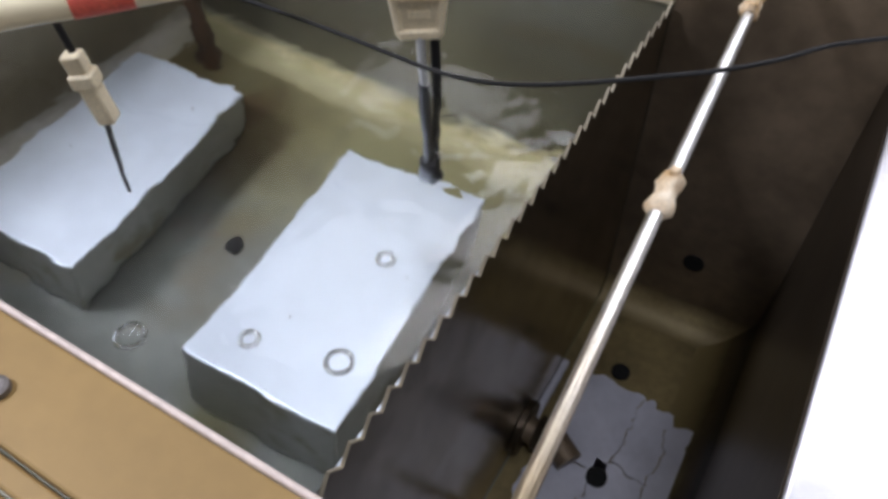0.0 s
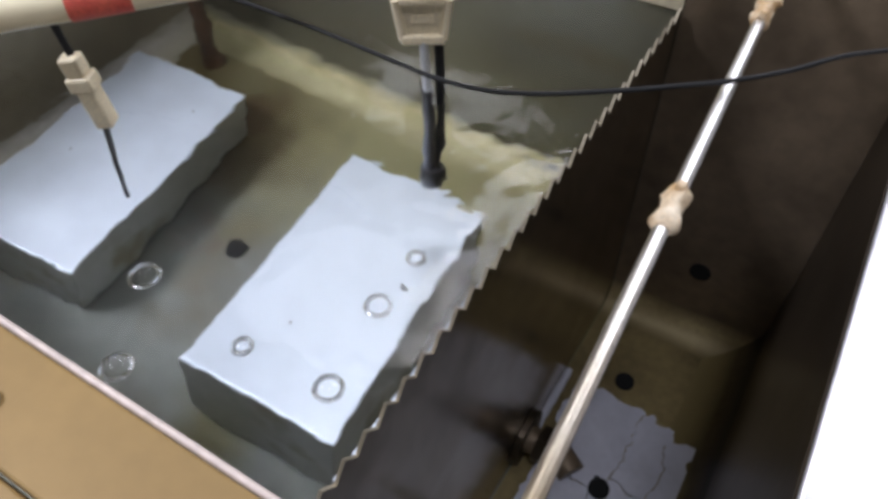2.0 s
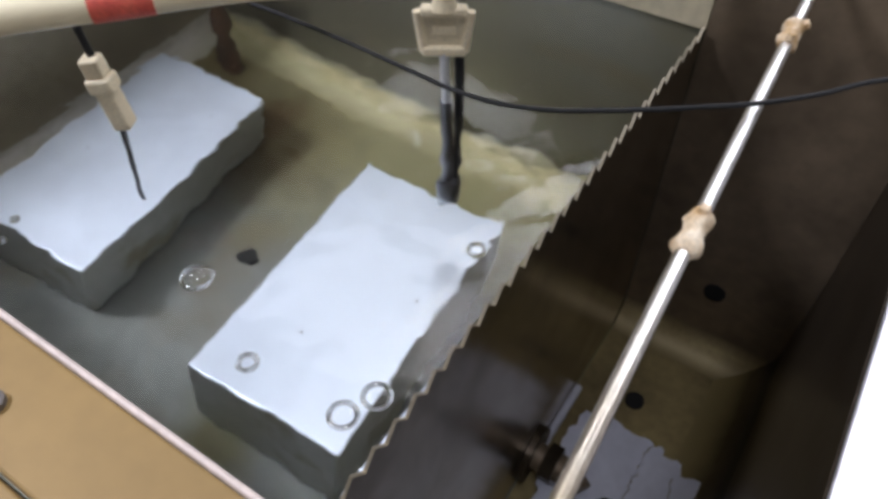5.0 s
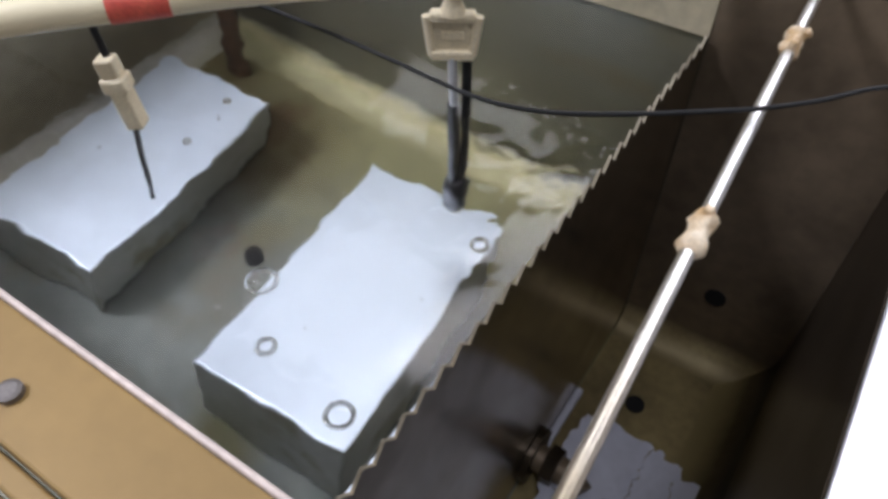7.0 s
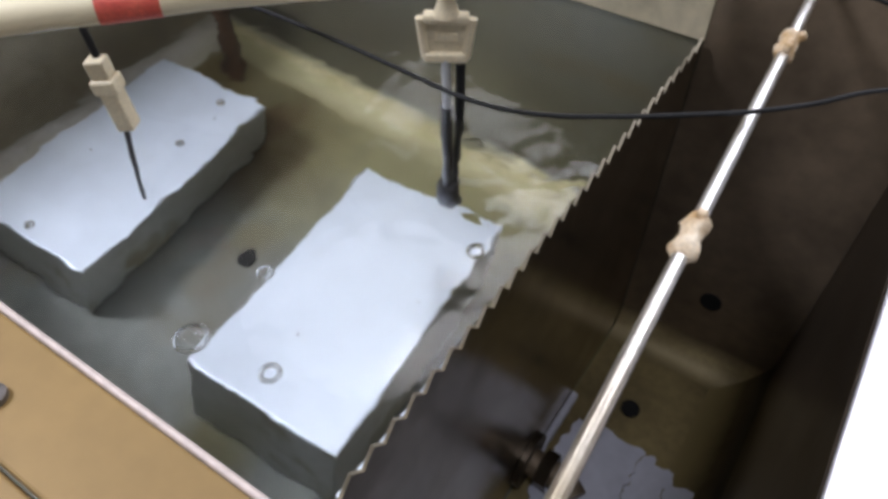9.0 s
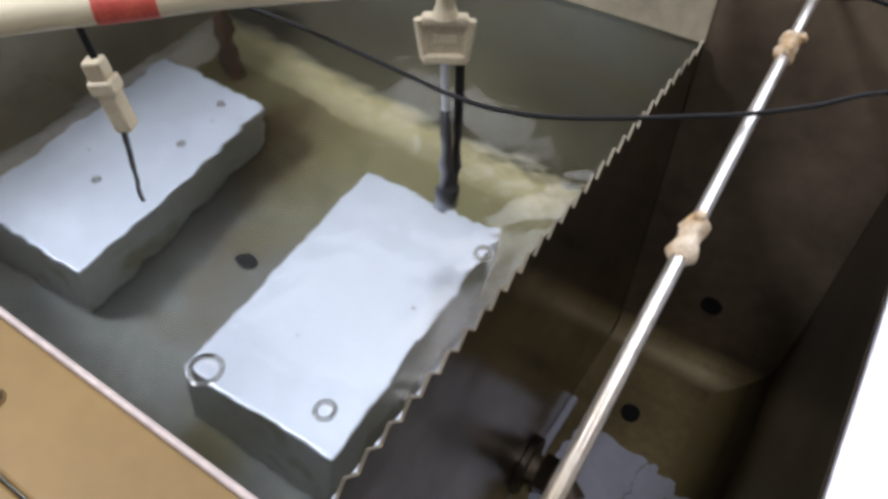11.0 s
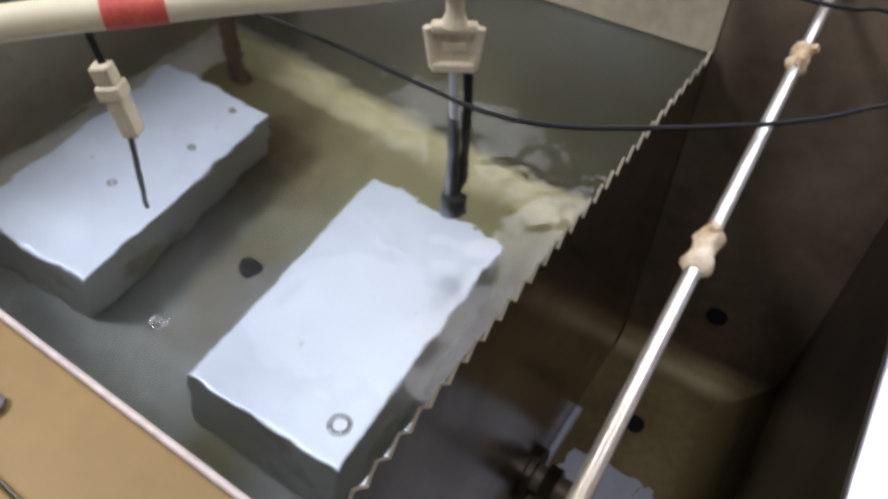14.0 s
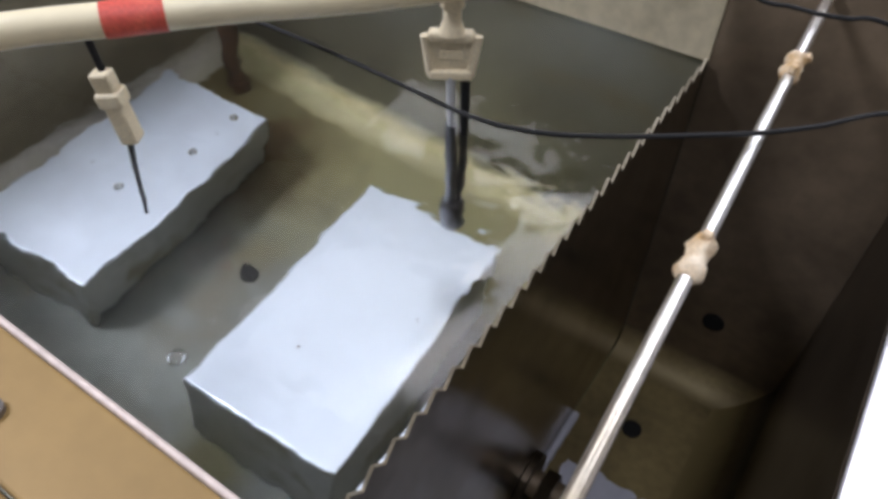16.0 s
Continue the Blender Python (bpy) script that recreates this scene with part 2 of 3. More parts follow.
def box(x0, x1, y0, y1, z0, z1, bevel=0.0, seg=2, bm=None):
    own = bmesh.new()
    bmesh.ops.create_cube(own, size=1, matrix=Matrix.Translation(((x0 + x1) / 2, (y0 + y1) / 2, (z0 + z1) / 2))
                          @ Matrix.Diagonal((x1 - x0, y1 - y0, z1 - z0, 1)))
    if bevel:
        bmesh.ops.bevel(own, geom=own.edges[:], offset=bevel, segments=seg, profile=0.5, affect="EDGES")
    if bm is None:
        return own
    tmp = bpy.data.meshes.new("tmp")
    own.to_mesh(tmp)
    own.free()
    bm.from_mesh(tmp)
    bpy.data.meshes.remove(tmp)
    return bm


def tube(points, radius, sides=14, bm=None, cap=True):
    """A round bar along points; radius is a number or one for each point."""
    bm = bm or bmesh.new()
    pts = [Vector(p) for p in points]
    radii = radius if isinstance(radius, (list, tuple)) else [radius] * len(pts)
    rings = []
    side = None
    for i, p in enumerate(pts):
        way = (pts[min(i + 1, len(pts) - 1)] - pts[max(i - 1, 0)]).normalized()
        if side is None:
            side = way.orthogonal().normalized()
        side = (side - way * side.dot(way)).normalized()
        up = way.cross(side)
        rings.append([bm.verts.new(p + (side * math.cos(a) + up * math.sin(a)) * radii[i])
                      for a in (2 * math.pi * k / sides for k in range(sides))])
    for a, b in zip(rings, rings[1:]):
        for k in range(sides):
            bm.faces.new((a[k], a[(k + 1) % sides], b[(k + 1) % sides], b[k]))
    if cap:
        bm.faces.new(rings[0])
        bm.faces.new(rings[-1])
    return bm


def smooth_line(points, steps=10):
    """A soft curve through points."""
    pts = [Vector(p) for p in points]
    pts = [2 * pts[0] - pts[1]] + pts + [2 * pts[-1] - pts[-2]]
    out = []
    for i in range(1, len(pts) - 2):
        a, b, c, d = pts[i - 1:i + 3]
        for k in range(steps):
            s = k / steps
            out.append(0.5 * (2 * b + (c - a) * s + (2 * a - 5 * b + 4 * c - d) * s * s + (3 * b - a - 3 * c + d) * s ** 3))
    return out + [pts[-2]]


def extrude_outline(outline, place, depth):
    """A closed outline of (u, v), laid out by place(u, v, w), w from 0 to depth."""
    bm = bmesh.new()
    a = [bm.verts.new(place(u, v, 0)) for u, v in outline]
    b = [bm.verts.new(place(u, v, depth)) for u, v in outline]
    bm.faces.new(a), bm.faces.new(b)
    for k in range(len(outline)):
        j = (k + 1) % len(outline)
        bm.faces.new((a[k], a[j], b[j], b[k]))
    return bm


# ---------------------------------------------------------------- room
x0, x1, y0, y1 = ROOM
for name, b, mat, label, cat in (
        ("ground", (x0, x1, y0, y1, ROOM_FLOOR - 0.1, ROOM_FLOOR), CONCRETE, "grey concrete workshop floor under the tank", "floor"),
        ("wall_north", (x0, x1, y1, y1 + 0.1, ROOM_FLOOR, ROOM_TOP), PLASTER, "plain cream plaster wall of the workshop", "wall"),
        ("wall_south", (x0, x1, y0 - 0.1, y0, ROOM_FLOOR, ROOM_TOP), PLASTER, "plain cream plaster wall of the workshop", "wall"),
        ("wall_west", (x0 - 0.1, x0, y0, y1, ROOM_FLOOR, ROOM_TOP), PLASTER, "plain cream plaster wall of the workshop", "wall"),
        ("wall_east", (x1, x1 + 0.1, y0, y1, ROOM_FLOOR, ROOM_TOP), PLASTER, "plain cream plaster wall of the workshop", "wall"),
        ("ceiling", (x0 - 0.1, x1 + 0.1, y0 - 0.1, y1 + 0.1, ROOM_TOP, ROOM_TOP + 0.1), CEILING, "white painted workshop ceiling", "ceiling")):
    tagged(part(name, box(*b), mat), label, cat, kind="structure")

for lx, ly, lw, ll, turn, watts in LIGHTS:
    fix = thing("ceiling_light", pose(lx, ly, ROOM_TOP, 0, 0, turn), "unseen flat white ceiling light panel with a glowing diffuser", "light", "ceiling lights")
    part("diffuser", box(-lw / 2, lw / 2, -ll / 2, ll / 2, -0.05, -0.03), DIFFUSER, fix, "glowing white diffuser")
    part("housing", box(-lw / 2 - 0.03, lw / 2 + 0.03, -ll / 2 - 0.03, ll / 2 + 0.03, -0.03, -0.002, 0.006), GREY_PAINT, fix)


panel = thing("rod_fill", pose(wx, ROOM[3], wz), "unseen long white light panel added on the wall to brighten the rod", "light")
part("housing", box(-ww / 2 - 0.03, ww / 2 + 0.03, -0.03, -0.002, -wh / 2 - 0.03, wh / 2 + 0.03, 0.005), GREY_PAINT, panel)
part("diffuser", box(-ww / 2, ww / 2, -0.05, -0.03, -wh / 2, wh / 2), DIFFUSER, panel, "glowing white diffuser")


# ---------------------------------------------------------------- tank
LEFT, WEIR, RIGHT = -0.86, -0.128, 0.083
FRONT, BACK = 0.056, 0.656
BOTTOM, RIM, BACK_TOP = -0.46, 0.03, 0.145
COVE = 0.045
SKIN = 0.09
BOLT = (-0.304, 0.016)
ZW = -0.008

tank = thing("overflow_tank", pose(-0.39, 0.35, ROOM_FLOOR), "stained stainless steel overflow tank with a saw-toothed weir plate", "tank")
OFF = Vector((-0.39, 0.35, ROOM_FLOOR))


def tank_part(name, bm, mat, label="", parent=None, smooth=False):
    bmesh.ops.translate(bm, verts=bm.verts, vec=-OFF)
    return part(name, bm, mat, parent or tank, label, smooth)


FRONT_W = 0.059     # inner face of the front wall, behind the lip
tank_part("floor_panel", box(LEFT - SKIN, RIGHT + SKIN, FRONT_W - SKIN, BACK + SKIN, BOTTOM - 0.04, BOTTOM), FLOOR_STEEL, "stained grey and yellow-brown steel floor")
tank_part("back_wall", box(LEFT - SKIN, RIGHT + SKIN, BACK, BACK + SKIN, BOTTOM, BACK_TOP), WALL_STEEL)
# One back wall: the tan part is lit, the brown part shaded, by colour.
tank_part("upper_wall_panel", box(LEFT, WEIR + 0.0016, BACK - 0.003, BACK, ZW + 0.003, BACK_TOP, 0.001), PANEL_TAN, "tan upper part of the back wall above the water")
tank_part("side_panel", box(WEIR + 0.0018, RIGHT, BACK - 0.0012, BACK, BOTTOM + COVE - 0.005, BACK_TOP), PANEL_BROWN, "back wall of the sump, its shade put into the brown")
tank_part("left_wall", box(LEFT - SKIN, LEFT, FRONT_W, BACK, BOTTOM, RIM + 0.03), WALL_OLIVE)
# Right wall's dark base stands for the dark surroundings it would reflect.
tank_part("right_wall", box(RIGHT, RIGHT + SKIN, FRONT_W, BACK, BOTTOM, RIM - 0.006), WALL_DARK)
tank_part("front_wall", box(LEFT - SKIN, RIGHT + SKIN, FRONT_W - SKIN, FRONT_W, BOTTOM, RIM - 0.012), WALL_STEEL)


def cove(length, along, corner, side, radius=COVE):
    """A hollow fillet along a floor edge."""
    n = 14
    arc = [(radius * (1 - math.cos(a)), radius * (1 - math.sin(a))) for a in (k * math.pi / 2 / n for k in range(n + 1))]
    outline = [(0, 0)] + [(u, v) for u, v in arc]
    if along == "x":
        f = lambda u, v, w: (corner[0] + w, corner[1] + side * u, BOTTOM + v)
    else:
        f = lambda u, v, w: (corner[0] + side * u, corner[1] + w, BOTTOM + v)
    return extrude_outline(outline, f, length)


tank_part("cove_strip", cove(WEIR - 0.002 - LEFT, "x", (LEFT, BACK), -1), COVE_STEEL, "yellowed hollow corner strip", smooth=True)
tank_part("cove_strip", cove(RIGHT - WEIR - 0.002, "x", (WEIR + 0.002, BACK), -1), COVE_BROWN, "hollow corner strip, dimmer copy with shade in its brown", smooth=True)
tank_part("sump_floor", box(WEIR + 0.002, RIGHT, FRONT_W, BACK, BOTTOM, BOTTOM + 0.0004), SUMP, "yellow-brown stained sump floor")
tank_part("cove_strip", cove(BACK - FRONT_W, "y", (RIGHT, FRONT_W), -1, 0.066), COVE_SUMP, "rounded corner strip, its shade put into the brown colour", smooth=True)
tank_part("cove_strip", cove(BACK - FRONT_W, "y", (LEFT, FRONT_W), 1), COVE_LEFT, "greyish hollow corner strip", smooth=True)
tank_part("cove_strip", cove(RIGHT - LEFT, "x", (LEFT, FRONT_W), 1), COVE_FRONT, "grey and yellow stained corner strip", smooth=True)

# weir plate with V-shaped teeth
PITCH, TOOTH = 0.0203, 0.0115
teeth = [(FRONT_W, -TOOTH)]
y = 0.0683
while y < BACK:
    teeth += [(y, -TOOTH), (min(y + PITCH / 2, BACK), 0.001 if y + PITCH / 2 < BACK else -TOOTH)]
    y += PITCH
outline = [(FRONT_W, BOTTOM)] + teeth + [(BACK, -TOOTH), (BACK, BOTTOM)]
weir = tank_part("weir_plate", extrude_outline(outline, lambda u, v, w: (WEIR - 0.0008 + w, u, v), 0.0016), WEIR_STEEL, "dark polished steel weir with V-shaped teeth")

# bright cut edge along the teeth
edge = bmesh.new()
for (ya, za), (yb, zb) in zip(teeth, teeth[1:]):
    q = [edge.verts.new((WEIR + sx * 0.0011, yy, zz + dz)) for sx in (-1, 1) for yy, zz, dz in ((ya, za, 0), (yb, zb, 0), (yb, zb, 0.0009), (ya, za, 0.0009))]
    for f in ((0, 1, 2, 3), (4, 5, 6, 7), (0, 1, 5, 4), (2, 3, 7, 6), (1, 2, 6, 5), (0, 3, 7, 4)):
        edge.faces.new([q[i] for i in f])
tank_part("cut_edge", edge, EDGE_STEEL, "bright cut edge of the teeth")

# rims
tank_part("front_rim", box(LEFT - SKIN, RIGHT + SKIN, -0.005, FRONT - 0.003, RIM - 0.012, RIM, 0.002), FLANGE_TAN, "tan coated front rim")
tank_part("front_lip", tube([(LEFT - 0.05, FRONT, RIM - 0.003), (RIGHT, FRONT, RIM - 0.003)], 0.0024), LIP_PINK, "worn pinkish steel lip", smooth=True)
tank_part("rim_step", box(LEFT - SKIN, RIGHT + SKIN, -0.02, -0.007, RIM - 0.012, RIM - 0.004, 0.002), FLANGE_TAN)
tank_part("front_apron", box(LEFT - SKIN, RIGHT + SKIN, -0.03, -0.022, -0.5, RIM - 0.007, 0.002), FLANGE_TAN)
tank_part("right_rim", box(RIGHT + 0.001, RIGHT + 0.45, FRONT - 0.06, BACK + SKIN, RIM - 0.005, RIM + 0.001, 0.002), FLANGE_WHITE, "glossy white right-hand rim plate")

bolt = tank_part("bolt", tube([(BOLT[0], BOLT[1], RIM), (BOLT[0], BOLT[1], RIM + 0.004), (BOLT[0], BOLT[1], RIM + 0.005)], [0.0075, 0.0075, 0.005], 18), BOLT_STEEL, "dull grey round bolt head")

# drain holes: solid black discs, the dark of the wells put into colour
for hx, hy, top in ((-0.052, 0.527, 0.004), (-0.022, 0.366, 0.0195), (-0.521, 0.346, 0.004)):
    tank_part("drain_hole", tube([(hx, hy, BOTTOM + 0.0005), (hx, hy, BOTTOM + top)], 0.0125, 24), HOLE, "round black disc for the dark of a drain hole")
tank_part("drain_hole", tube([(-0.021, BACK - 0.004, -0.343), (-0.021, BACK, -0.343)], 0.0135, 24), HOLE, "round black disc for the dark of a drain hole")

# pale bead along the sump floor, shaped to stand for a highlight
for bx, ya, yb in ((WEIR + 0.006, 0.38, 0.505),):
    tank_part("highlight_bead", tube([(bx, ya + (yb - ya) * k / 12, BOTTOM + 0.004 + (0.012 if bx > 0 else 0)) for k in range(13)], [0.005 + 0.0008 * (k % 2) for k in range(13)], 8), REFLECTION_GREY, "pale bead standing for a highlight along the weir foot", smooth=True)

# dark fleck on the white rim
tank_part("paint_chip", tube([(0.135, 0.46, RIM + 0.0008), (0.135, 0.46, RIM + 0.0014)], 0.002, 8), DARK_METAL)

# outer cladding down to the ground
tank_part("cladding", box(LEFT - SKIN + 0.01, RIGHT + SKIN - 0.01, 0.0, BACK + SKIN - 0.01, ROOM_FLOOR, BOTTOM - 0.041), GREY_PAINT)


# ---------------------------------------------------------------- steel boxes under water
def steel_box(x, y, turn, w, l, h, lean, rim):
    """lean: how far the foot of the box stands off its lid; rim: the ledge of the body along one long side of the lid."""
    t = thing("transducer_box", pose(x, y, BOTTOM, 0, 0, turn), "sealed steel box with a satin lid, lying under water", "box", "submerged boxes")
    body = box(-w / 2 - rim, w / 2, -l / 2, l / 2, 0.004, h - 0.0065, 0.003)
    for v in body.verts:
        k = 1 - (v.co.z - 0.004) / (h - 0.0105)
        v.co.x, v.co.y = v.co.x + lean[0] * k, v.co.y + lean[1] * k
    part("body", body, BLOCK_SIDE, t, "grey steel sides, darker than the lid by painted shade")
    for fx in (-1, 1):
        for fy in (-1, 1):
            px, py = fx * (w / 2 - 0.03) + lean[0], fy * (l / 2 - 0.035) + lean[1]
            part("foot", tube([(px, py, 0.0), (px, py, 0.0045)], 0.012, 16), RUBBER, t, "black rubber foot")
    part("lid", box(-w / 2 - 0.001, w / 2 + 0.001, -l / 2 - 0.001, l / 2 + 0.001, h - 0.006, h, 0.0028, 3), BLOCK_TOP, t, "satin steel lid, light from above put into its colour")
    return t


boxes = [steel_box(-0.3350, 0.3330, 2.86, 0.179, 0.3116, 0.13, (-0.006, -0.010), 0.004), steel_box(-0.6973, 0.3396, 4.75, 0.177, 0.318, 0.107, (-0.011, -0.006), 0.0)]
for k, (mx, my) in ((0, (0.063, 0.026)), (0, (-0.02, -0.07)), (1, (0.05, 0.10)), (1, (-0.04, -0.02))):
    top = (0.13, 0.107)[k]
    part("stain_fleck", tube([(mx, my, top + 0.0002), (mx, my, top + 0.0008)], 0.0016, 8), DARK_METAL, boxes[k])

# ---------------------------------------------------------------- rusty standpipe in the corner
sp = thing("standpipe", pose(-0.77, 0.585, BOTTOM), "rusty brown upright iron pipe standing in the tank corner", "pipe")
part("shaft", tube([(0, 0, 0.0), (0, 0, 0.2), (0.002, 0, 0.47)], [0.013, 0.012, 0.012], 16), RUST, sp, smooth=True)
part("base_collar", tube([(0, 0, 0.0), (0, 0, 0.02)], 0.0155, 16), RUST, sp, smooth=True)

# ---------------------------------------------------------------- water
def water_height(x, y):
    h = sum(am * math.sin(kx * x + ky * y + ph) for kx, ky, ph, am in RIPPLES)
    return h * (0.75 + 0.5 * noise.noise((x * 5, y * 5, 0.3)))


rng = random.Random(4)
RIPPLES = []
for lam, amp in ((0.19, 0.00012), (0.13, 0.00010), (0.10, 0.00008), (0.075, 0.00007), (0.055, 0.00005)):
    for k in range(2):
        a = rng.uniform(0, 2 * math.pi)
        RIPPLES.append((2 * math.pi / lam * math.cos(a), 2 * math.pi / lam * math.sin(a), rng.uniform(0, 6.28), amp))

NX, NY = 160, 160
wx0, wx1, wy0, wy1 = LEFT + 0.001, WEIR - 0.002, FRONT_W - 0.06, BACK + 0.06
verts = []
for j in range(NY + 1):
    for i in range(NX + 1):
        px, py = wx0 + (wx1 - wx0) * i / NX, wy0 + (wy1 - wy0) * j / NY
        verts.append((px, py, water_height(px, py)))
faces = [(j * (NX + 1) + i, j * (NX + 1) + i + 1, (j + 1) * (NX + 1) + i + 1, (j + 1) * (NX + 1) + i) for j in range(NY) for i in range(NX)]
me = bpy.data.meshes.new("water")
me.from_pydata(verts, [], faces)
me.materials.append(WATER)
for p in me.polygons:
    p.use_smooth = True
water = tagged(new("water", me), "clear rippled water filling the tank to the weir", "water", kind="structure")
water.location.z = ZW
water.visible_shadow = False


# ---------------------------------------------------------------- sheet standing for a bright reflection on the low pool of the right compartment
def reflection_piece(x0, x1, y0, y1, seed):
    r = random.Random(seed)
    n, pts = 40, []
    corners = ((x0, y0), (x1, y0), (x1, y1), (x0, y1))
    for k in range(4):
        a, b = corners[k], corners[(k + 1) % 4]
        for q in range(n):
            f = q / n
            x, y = a[0] + (b[0] - a[0]) * f, a[1] + (b[1] - a[1]) * f
            w = noise.noise_vector((x * 28, y * 28, 7.3)) * 0.011 + noise.noise_vector((x * 95, y * 95, 2.1)) * 0.0055     # neighbours share their wavy border
            pts.append((x + w.x + r.uniform(-0.0004, 0.0004), y + w.y + r.uniform(-0.0004, 0.0004)))
    return extrude_outline(pts, lambda u, v, q: (u, v, q), 0.0015)


scum = thing("reflection_sheet", pose(-0.01, 0.4, BOTTOM + 0.014), "cracked pale grey sheet standing for a reflection on the low pool", "scum")
for k, b in enumerate(((-0.092, -0.0045, -0.035, 0.088), (-0.0035, 0.045, -0.02, 0.084), (0.046, 0.074, -0.05, 0.070), (-0.092, -0.020, -0.15, -0.0362),
                       (-0.0188, 0.045, -0.16, -0.0215), (0.046, 0.074, -0.16, -0.052), (-0.092, 0.074, -0.27, -0.162))):
    part("reflection_flake", reflection_piece(*b, k + 2), REFLECTION_GREY, scum)

# ---------------------------------------------------------------- pipe fitting low on the weir
fit_ = thing("drain_fitting", pose(WEIR + 0.0015, 0.375, BOTTOM + 0.03), "dark steel pipe fitting screwed into the weir plate", "fitting")
part("flange_disc", tube([(0, 0, 0), (0.008, 0, 0)], 0.036, 28), WALL_DARK, fit_)
part("pipe_stub", tube([(0.008, 0, 0), (0.05, 0, 0), (0.07, -0.012, -0.004)], 0.017, 20), PANEL_BROWN, fit_, smooth=True)
part("nut", tube([(0.02, 0, 0), (0.036, 0, 0)], 0.025, 6), WALL_DARK, fit_)

# ---------------------------------------------------------------- rod with taped joints
ROD_A, ROD_B = Vector((-0.0145, 0.02, 0.093)), Vector((-0.0475, 0.70, 0.093))
rod_way = (ROD_B - ROD_A).normalized()
rod = thing("support_rod", look(ROD_A, ROD_B), "polished steel rod with cream taped joints above the weir", "rod")
rod_len = (ROD_B - ROD_A).length
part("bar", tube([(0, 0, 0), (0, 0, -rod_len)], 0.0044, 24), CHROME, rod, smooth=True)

holder = bmesh.new()
box(-0.010, 0.010, -0.0635, -0.0035, -0.016, -0.004, 0.002, 2, holder)
part("rod_holder", holder, CREAM_DARK, rod, "small holder block on the front rim")


def taped_joint(d, seed):
    bm = tube([(0, 0, -d + 0.0036 * s) for s in range(-5, 6)], [0.0050, 0.0068, 0.0078, 0.0072, 0.0062, 0.0060, 0.0062, 0.0068, 0.0080, 0.0074, 0.0050], 18)
    for v in bm.verts:
        f = 1 + 0.34 * noise.noise((v.co.x * 160 + seed, v.co.y * 160, v.co.z * 120)) + 0.12 * noise.noise((v.co.x * 600, v.co.y * 600, v.co.z * 500 + seed))
        if abs(v.co.z + d) < 0.0175:
            v.co.x, v.co.y = v.co.x * f, v.co.y * f
    j = part("taped_joint", bm, TAPE, rod, "ragged cream tape wrapped joint", True)
    r = random.Random(seed)
    for k in range(2):
        a, s = r.uniform(0, 6.28), r.choice((-0.015, -0.012, 0.012, 0.016))
        m = Matrix.Translation((0.0078 * math.cos(a), 0.0078 * math.sin(a), -d + s)) @ Matrix.Rotation(a, 4, "Z") @ pose(0, 0, 0, r.uniform(-30, 30), r.uniform(-30, 30), 0)
        b = box(-0.003, 0.0025, -0.0028, 0.0028, -0.003, 0.003, 0.0012)
        bmesh.ops.transform(b, matrix=m, verts=b.verts)
        part("tape_end", b, TAPE, j)


taped_joint(0.259, 3)
taped_joint(0.488, 8)

# ---------------------------------------------------------------- cream pipe over the tank
PIPE = [(-0.655, -0.005, 0.043), (-0.58, 0.085, 0.105), (-0.50, 0.178, 0.116), (-0.440, 0.251, 0.116), (-0.398, 0.301, 0.116), (-0.30, 0.41, 0.116), (-0.10, 0.70, 0.116)]
pipe = thing("marked_pipe", pose(0, 0, 0.116), "cream plastic pipe with a band of red tape", "pipe")
part("tube", tube([(x, y, z - 0.116) for x, y, z in smooth_line(PIPE)], 0.0125, 20), PIPE_CREAM, pipe, smooth=True)
part("red_band", tube([(-0.4535, 0.2345, 0), (-0.440, 0.251, 0), (-0.4265, 0.2675, 0)], 0.0131, 20), RED, pipe, "band of red tape", True)

# ---------------------------------------------------------------- cables
def cable(points, radius, label):
    t = thing("cable", pose(*points[0]), label, "cable")
    base = Vector(points[0])
    part("sheath", tube([p - base for p in smooth_line(points, 12)], radius, 10), RUBBER, t, smooth=True)
    return t


cable([(-0.90, 0.30, 0.0625), (-0.75, 0.31, 0.075), (-0.60, 0.322, 0.073), (-0.498, 0.343, 0.07), (-0.466, 0.352, 0.07), (-0.417, 0.355, 0.07), (-0.36, 0.348, 0.075), (-0.313, 0.34, 0.08), (-0.268, 0.331, 0.085),
       (-0.234, 0.325, 0.088), (-0.204, 0.321, 0.09), (-0.17, 0.323, 0.092), (-0.135, 0.335, 0.094), (-0.09, 0.359, 0.098), (-0.059, 0.378, 0.101), (-0.033, 0.396, 0.103),
       (-0.003, 0.432, 0.1), (0.03, 0.48, 0.096), (0.09, 0.57, 0.07), (0.14, 0.63, 0.0335), (0.22, 0.66, 0.0335)], 0.0017, "thin black cable sagging across the tank over the rod")
cable([(-0.20, 0.67, 0.1475), (-0.17, 0.60, 0.15), (-0.12, 0.535, 0.137), (-0.08, 0.526, 0.126), (-0.057, 0.53, 0.125), (-0.037, 0.531, 0.125), (-0.019, 0.536, 0.125), (0.005, 0.545, 0.125), (0.08, 0.59, 0.09), (0.15, 0.66, 0.0335), (0.24, 0.69, 0.0335)], 0.0017, "thin black cable crossing above the rod")

# ---------------------------------------------------------------- hanging probes
pl = thing("level_probe", pose(-0.490, 0.240, 0.036, 0, -7, 28), "cream plastic probe hanging by its black lead over the box", "probe")
part("lead", tube(smooth_line([(0.024, -0.020, 0.078), (0.008, -0.004, 0.066), (0.001, 0.003, 0.045), (0.001, 0.002, 0.022)]), 0.003, 10), RUBBER, pl, "black lead", True)
cap = box(-0.0082, 0.0082, -0.0075, 0.0075, 0.006, 0.023, 0.0025)
part("cap", cap, CREAM, pl)
